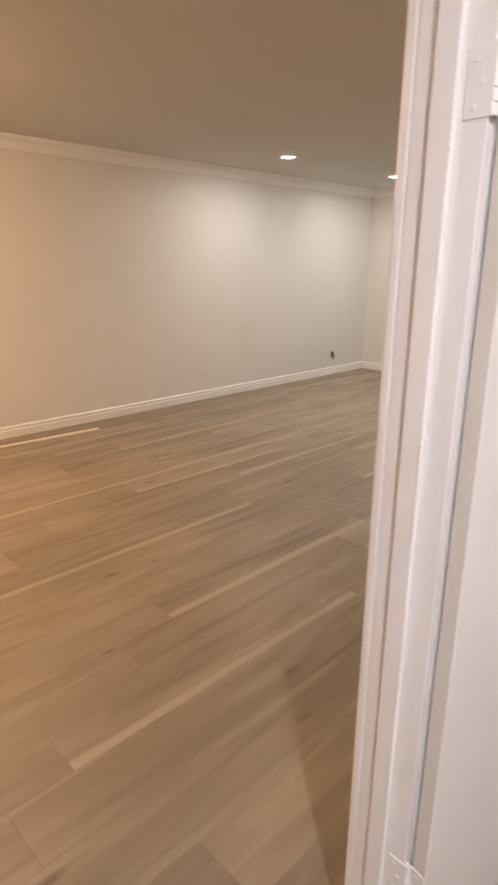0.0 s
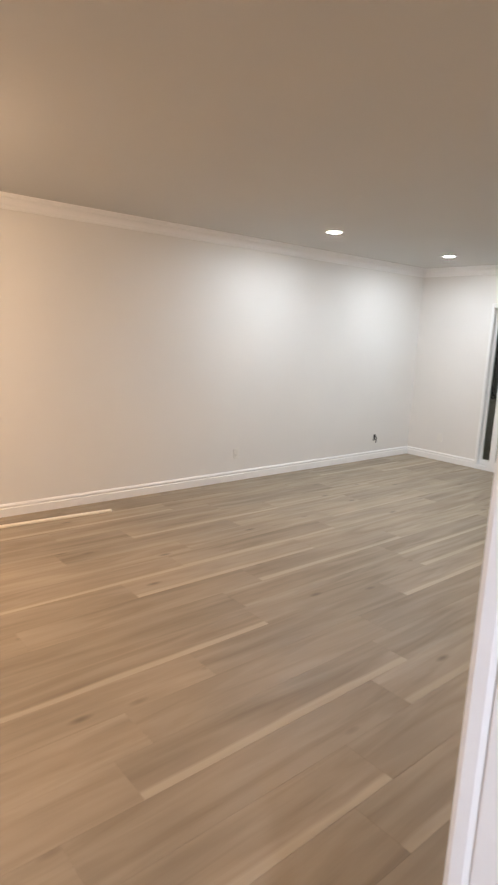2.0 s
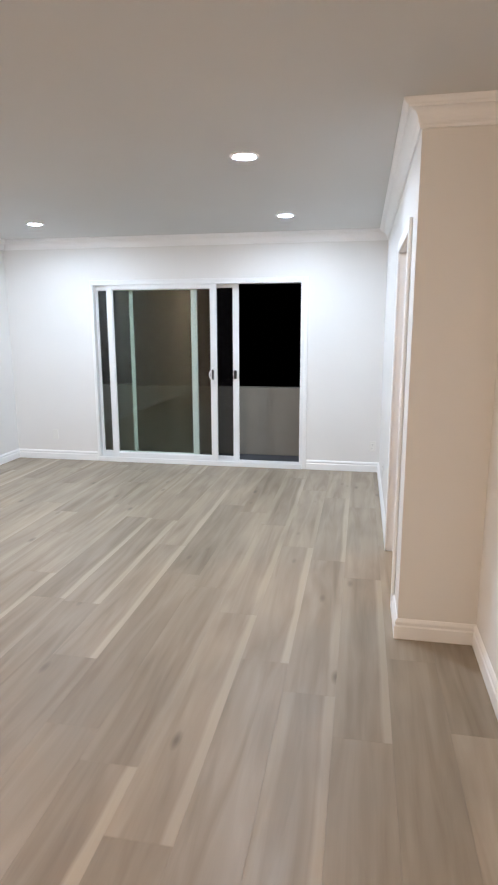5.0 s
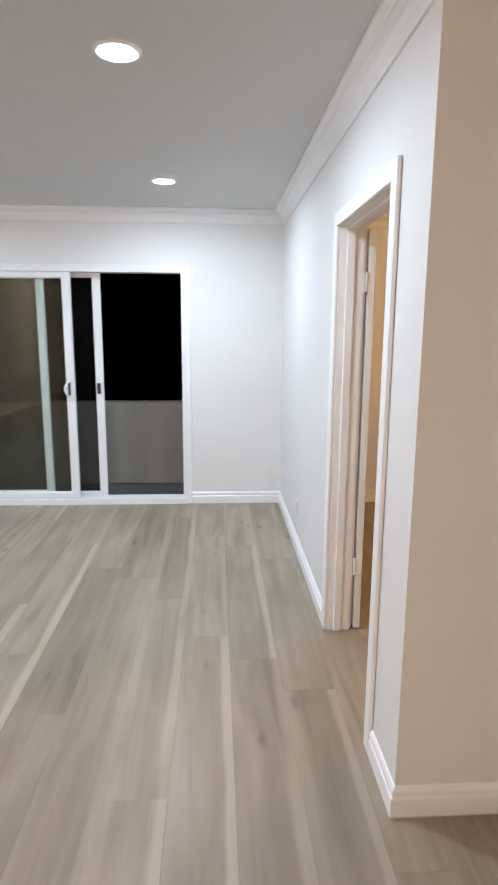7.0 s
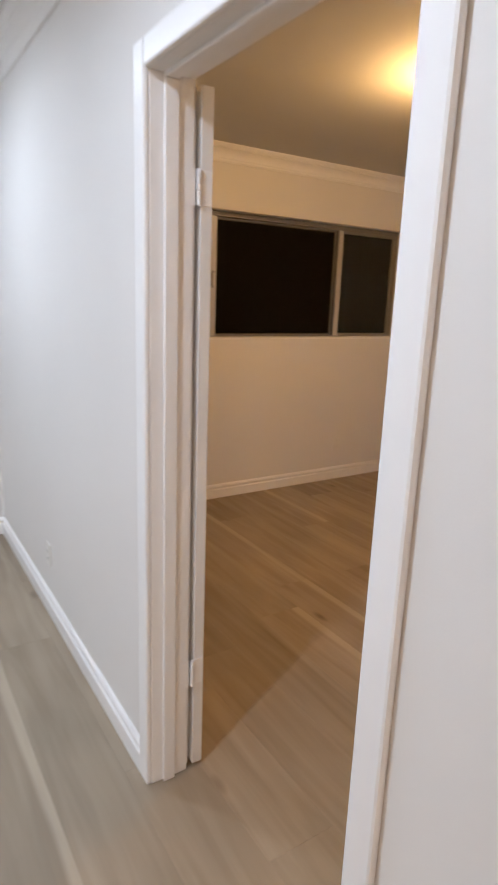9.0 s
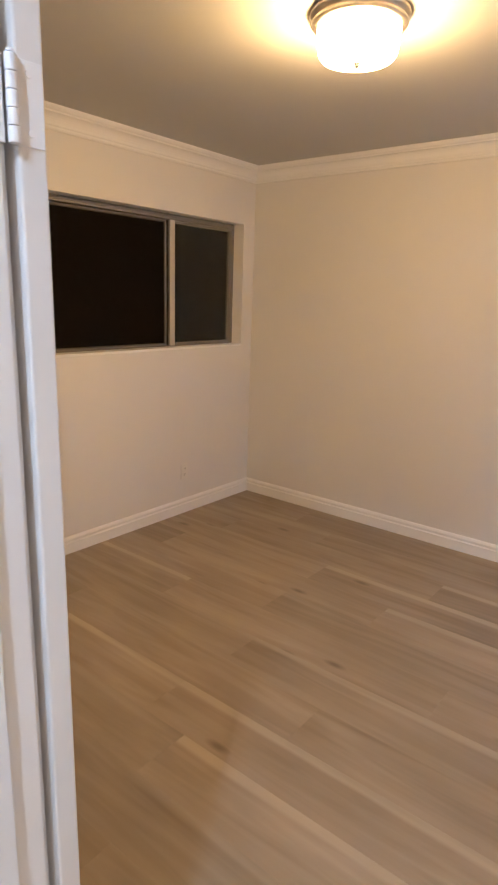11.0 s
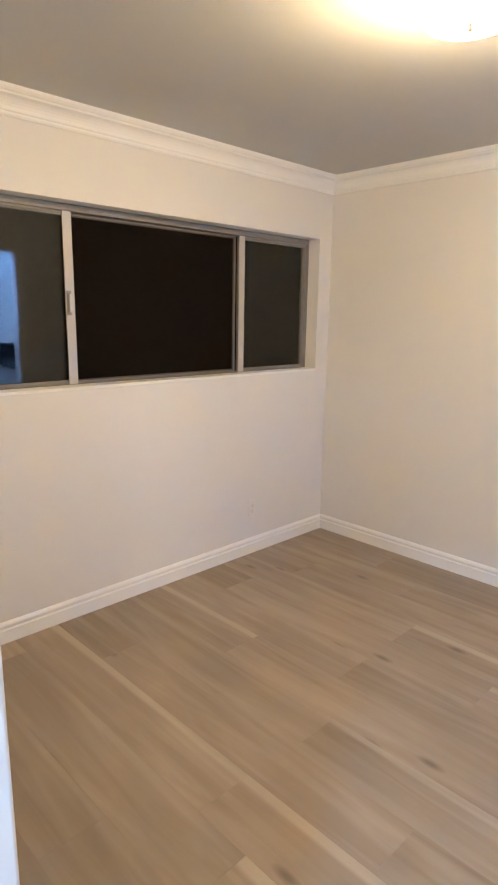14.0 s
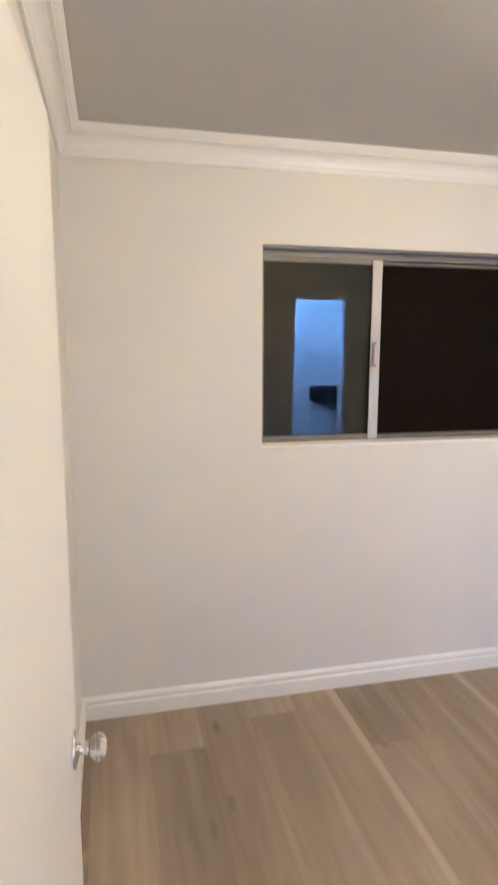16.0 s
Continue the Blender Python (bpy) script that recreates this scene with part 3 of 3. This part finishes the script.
boxes("body", [((0.02, 0.001, 0.10), (BX1 - 2.832, 0.88, 0.779)), ((0.08, 0.001, 0), (BX1 - 2.832, 0.88, 0.099))], M_CABINET, vanity, "", 0.002)
for y in (0.02, 0.45):
    door = boxes("door", [((0.0, y, 0.13), (0.019, y + 0.41, 0.76))], M_CABINET, vanity, "", 0.003)
    boxes("rail", [((-0.006, y + 0.001, 0.131), (-0.0005, y + 0.409, 0.19)), ((-0.006, y + 0.001, 0.70), (-0.0005, y + 0.409, 0.759)),
                   ((-0.006, y + 0.001, 0.191), (-0.0005, y + 0.06, 0.699)), ((-0.006, y + 0.35, 0.191), (-0.0005, y + 0.409, 0.699))], M_CABINET, door, "", 0.0015)
counter = tagged(new("stone_countertop"), "dark polished stone vanity top with splashback", "countertop")
counter.location = (2.81, BY, 0.78)
boxes("slab", [((0.0, 0.001, 0.0), (BX1 - 2.812, 0.91, 0.03))], M_COUNTER, counter, "", 0.003)
boxes("splashback", [((0.0, 0.001, 0.0305), (BX1 - 2.812, 0.021, 0.20))], M_COUNTER, counter, "", 0.002)


# ---- lamps ----
def downlight(x, y, z, light_mat=None):
    base = thing("recessed_downlight", (x, y, z), "white trimmed round recessed downlight, switched on", "downlight", "ceiling downlights")
    bm = bmesh.new()
    add_turned(bm, [(0.0585, -0.0015), (0.066, -0.0075), (0.071, -0.0095), (0.077, -0.009), (0.083, -0.005), (0.086, -0.001), (0.086, 0.0), (0.0585, 0.0)], 32)
    part("trim_ring", bm, M_TRIM, base, "", True)
    bm = bmesh.new()
    add_turned(bm, [(0, -0.0115), (0.018, -0.0112), (0.034, -0.0099), (0.047, -0.0074), (0.055, -0.0043), (0.058, -0.001), (0, -0.001)], 32)
    part("lens", bm, light_mat or M_LENS, base, "glowing white lens", True)
    return base


first = downlight(-3.33, 0.67, HL)
for x, y in ((-3.33, 2.573), (-0.924, 0.67), (-0.924, 2.573)):
    copy_thing(first, Matrix.Translation((x, y, HL)))
downlight(1.55, -4.1, HL, M_ENTRY)
downlight(2.55, -0.14, HL, M_COOL)


def flush_lamp(x, y, z, label, shade=None, bottom=None, upper_band=None):
    base = thing("flush_ceiling_lamp", (x, y, z), label, "ceiling lamp", "warm flush lamps")
    bm = bmesh.new()
    add_turned(bm, [(0, 0), (0.166, 0), (0.168, -0.007), (0.165, -0.012), (0.157, -0.017), (0.152, -0.021), (0.153, -0.025), (0.160, -0.028), (0.162, -0.035), (0.157, -0.041), (0.146, -0.044), (0.130, -0.044), (0.0, -0.040)], 48)
    part("rim", bm, M_NICKEL, base, "stepped brushed nickel rim", True)
    # one glass drum split in three, so top and bottom can emit less
    bm = bmesh.new()
    add_turned(bm, [(0.141, -0.045), (0.141, -0.052), (0.1395, -0.068)], 48)
    part("shade_collar", bm, upper_band or M_SHADE_LOW, base, "upper band of the frosted glass, split off to set its glow", True)
    bm = bmesh.new()
    add_turned(bm, [(0.1395, -0.068), (0.136, -0.106), (0.132, -0.124), (0.122, -0.136)], 48)
    part("glass_shade", bm, shade or M_SHADE, base, "frosted white glass drum, glowing warm", True)
    bm = bmesh.new()
    add_turned(bm, [(0.122, -0.136), (0.096, -0.142), (0.05, -0.1445), (0, -0.145)], 48)
    part("shade_bottom", bm, bottom or M_SHADE_LOW, base, "bottom of the frosted glass, split off to set its glow", True)
    bm = bmesh.new()
    add_turned(bm, [(0, -0.1455), (0.012, -0.1455), (0.012, -0.149), (0.007, -0.153), (0.008, -0.158), (0.004, -0.163), (0, -0.164)], 16)
    part("finial", bm, M_NICKEL, base, "small nickel finial", True)
    return base


flush_lamp(1.728, 1.722, HB, "round frosted glass ceiling lamp with nickel rim, lit warm")
flush_lamp(-2.84, -3.42, HL, "round frosted glass ceiling lamp with nickel rim, lit warm", M_DINING, M_DINING, M_DINING)


# ---- outlets ----
def outlet(at, rz, label, blank=False):
    base = thing("wall_outlet", pose(*at, 0, 0, rz), label, "outlet", "wall outlets")
    bm = bmesh.new()
    add_box(bm, (-0.035, 0.0, -0.057), (0.035, 0.006, 0.057), 0.0025)
    plate = part("cover_plate", bm, M_PLATE, base)
    if not blank:
        for dz in (-0.021, 0.021):
            bm = bmesh.new()
            add_box(bm, (-0.016, 0.0062, dz - 0.014), (0.016, 0.0085, dz + 0.014), 0.002)
            sock = part("socket", bm, M_PLATE, plate)
            # slots as thin dark boxes, their inner shade put into the colour
            bm = bmesh.new()
            for dx, h in ((-0.006, 0.008), (0.006, 0.0065)):
                add_box(bm, (dx - 0.0011, 0.0086, dz - h / 2 + 0.002), (dx + 0.0011, 0.0089, dz + h / 2 + 0.002))
            add_box(bm, (-0.002, 0.0086, dz - 0.010), (0.002, 0.0089, dz - 0.006))
            bm.transform(Matrix.Identity(4))
            part("slot", bm, M_HOLE, plate)
    return base


def open_box(at, rz, label):
    """An uncovered wall box with its cable tail hanging out."""
    base = thing("open_wall_box", pose(*at, 0, 0, rz), label, "wall box")
    bm = bmesh.new()
    for lo, hi in (((-0.024, 0, -0.045), (-0.021, 0.004, 0.045)), ((0.021, 0, -0.045), (0.024, 0.004, 0.045)), ((-0.021, 0, 0.042), (0.021, 0.004, 0.045)), ((-0.021, 0, -0.045), (0.021, 0.004, -0.042))):
        add_box(bm, lo, hi)
    part("rim", bm, M_PLATE, base)
    # no real hollow: a dark sheet on the wall gives the shade inside
    boxes("recess", [((-0.021, 0.0005, -0.042), (0.021, 0.0015, 0.042))], M_HOLE, base, "flat dark sheet painted as the shade in the open box")
    bm = bmesh.new()
    prev = None
    for i in range(11):
        a = i / 10
        c = Vector((0.006 * math.sin(4 * a), 0.004 + 0.035 * math.sin(math.pi * a * 0.8), 0.03 - 0.10 * a * a))
        ring = [bm.verts.new(c + Vector((0.0075 * math.cos(b), 0.0065 * math.sin(b), 0))) for b in [2 * math.pi * j / 7 for j in range(7)]]
        if prev:
            for j in range(7):
                bm.faces.new((prev[j], prev[(j + 1) % 7], ring[(j + 1) % 7], ring[j]))
        prev = ring
    bm.faces.new(prev)
    part("cable", bm, M_BLACK, base, "loose dark cable tail", True)


outlet((XL, 0.42, 0.30), -90, "ivory duplex outlet on the living room wall")
outlet((XL, -2.46, 0.31), -90, "ivory duplex outlet on the living room wall")
outlet((-0.078, YN, 0.285), 180, "ivory duplex outlet beside the sliding door")
outlet((-3.81, YN, 0.305), 180, "blank ivory plate beside the sliding door", True)
outlet((2.755, YN, 0.32), 180, "ivory duplex outlet under the bedroom window")
outlet((XJ, 2.424, 0.31), 90, "small dark-slotted outlet near the corner")
open_box((XL, 2.79, 0.29), -90, "open wall box with a dark cable tail")

# ---- loose strip of moulding on the floor ----
strip = thing("moulding_strip", pose(-3.995, -1.22, 0.0, 0, 0, -3.2), "loose pale strip of primed wood moulding on the floor", "moulding")
bm = bmesh.new()
add_box(bm, (-0.022, -2.4, 0.0), (0.022, 0.0, 0.016), 0.003)
part("strip", bm, M_PINE, strip)

# ---- floor boards ----
floor = structure(boxes("floor", [((XL - NT, YS - NT, -0.2), (XB + NT, YN + NT, -0.0125))], M_DECK), "wide greige oak plank floor", "floor")
# where a board ends in each row, and the boards with sapwood: row, a place along the board
PHASE = {-11: -2.90, -9: -1.09, -8: 0.10, -7: -1.45, -6: -0.47, -5: -0.95, -4: -1.12, -3: -1.42, -2: -0.345, -1: -0.565, 0: 0.695, 5: 1.895, 6: 0.6, 8: 2.10, 9: 2.76}
SAPWOOD = {M_OAK_SAP: ((-11, -2.1), (-11, -0.6), (-9, -0.3), (-8, 0.9), (-7, -3.2), (-7, -2.2), (-6, 0.3), (-6, 1.8), (-4, -1.9), (-2, 0.5), (-2, -2.6), (-1, 1.7),
                       (5, 1.1), (6, 3.0), (6, 1.5), (9, 3.2)),
           M_OAK_BOTH: ((-3, -0.6), (-3, 0.8), (-3, 2.3), (-3, 3.3), (-1, -1.2), (0, -0.2), (8, 1.4)),
           M_OAK_SOFT: ((-5, -2.6), (-4, 1.2), (-4, -0.3), (-1, 0.2), (0, -2.8), (4, 3.2), (5, 2.9), (8, 2.9), (12, 2.6), (-2, 2.0)),
           M_OAK: ((-3, -2.2), (-3, -3.6), (-2, -1.1), (-6, -1.2), (-9, -1.9), (-1, -2.9), (0, 1.5), (-5, -1.7))}


def board_wood(row, y0, y1, rnd):
    """The wood of the board of that row that runs from y0 to y1."""
    chance = rnd.random()
    for wood, places in SAPWOOD.items():
        if any(r == row and y0 < y < y1 for r, y in places):
            return wood
    return M_OAK_SAP if chance < 0.16 else M_OAK_SOFT if chance < 0.42 else M_OAK


plank_meshes = {}


def plank_mesh(w, l, wood):
    key = (round(w, 3), round(l, 2), wood.name)
    if key not in plank_meshes:
        bm = bmesh.new()
        g, c, h = 0.0001, 0.0005, 0.012
        x, y = w / 2 - g, l / 2 - g
        low = [bm.verts.new((sx * x, sy * y, -h)) for sx, sy in ((-1, -1), (1, -1), (1, 1), (-1, 1))]
        mid = [bm.verts.new((sx * x, sy * y, -c)) for sx, sy in ((-1, -1), (1, -1), (1, 1), (-1, 1))]
        top = [bm.verts.new((sx * (x - c), sy * (y - c), 0)) for sx, sy in ((-1, -1), (1, -1), (1, 1), (-1, 1))]
        for a, b in ((low, mid), (mid, top)):
            for i in range(4):
                bm.faces.new((a[i], a[(i + 1) % 4], b[(i + 1) % 4], b[i]))
        bm.faces.new(top)
        me = bpy.data.meshes.new("plank")
        bm.to_mesh(me)
        bm.free()
        me.materials.append(wood)
        plank_meshes[key] = me
    return plank_meshes[key]


rng = random.Random(5)
lastphase = 0.0
for col in range(-18, 17):
    xa, xb = max(PX + col * PW, XL), min(PX + (col + 1) * PW, XB)
    if xb - xa < 0.02:
        continue
    lastphase = PHASE.get(col, lastphase + rng.choice((0.41, 0.55, 0.92, 1.05)) + rng.uniform(-0.08, 0.08))
    ymin = YS if xa < RX else BY
    y = lastphase - PL * math.ceil((lastphase - ymin) / PL)
    while y < YN:
        ya, yb = max(y, ymin), min(y + PL, YN)
        if yb - ya > 0.02:
            ob = new("plank", plank_mesh(xb - xa, yb - ya, board_wood(col, ya, yb, rng)))
            ob.matrix_world = pose((xa + xb) / 2, (ya + yb) / 2, 0.0)
            ob.parent = floor
        y += PL
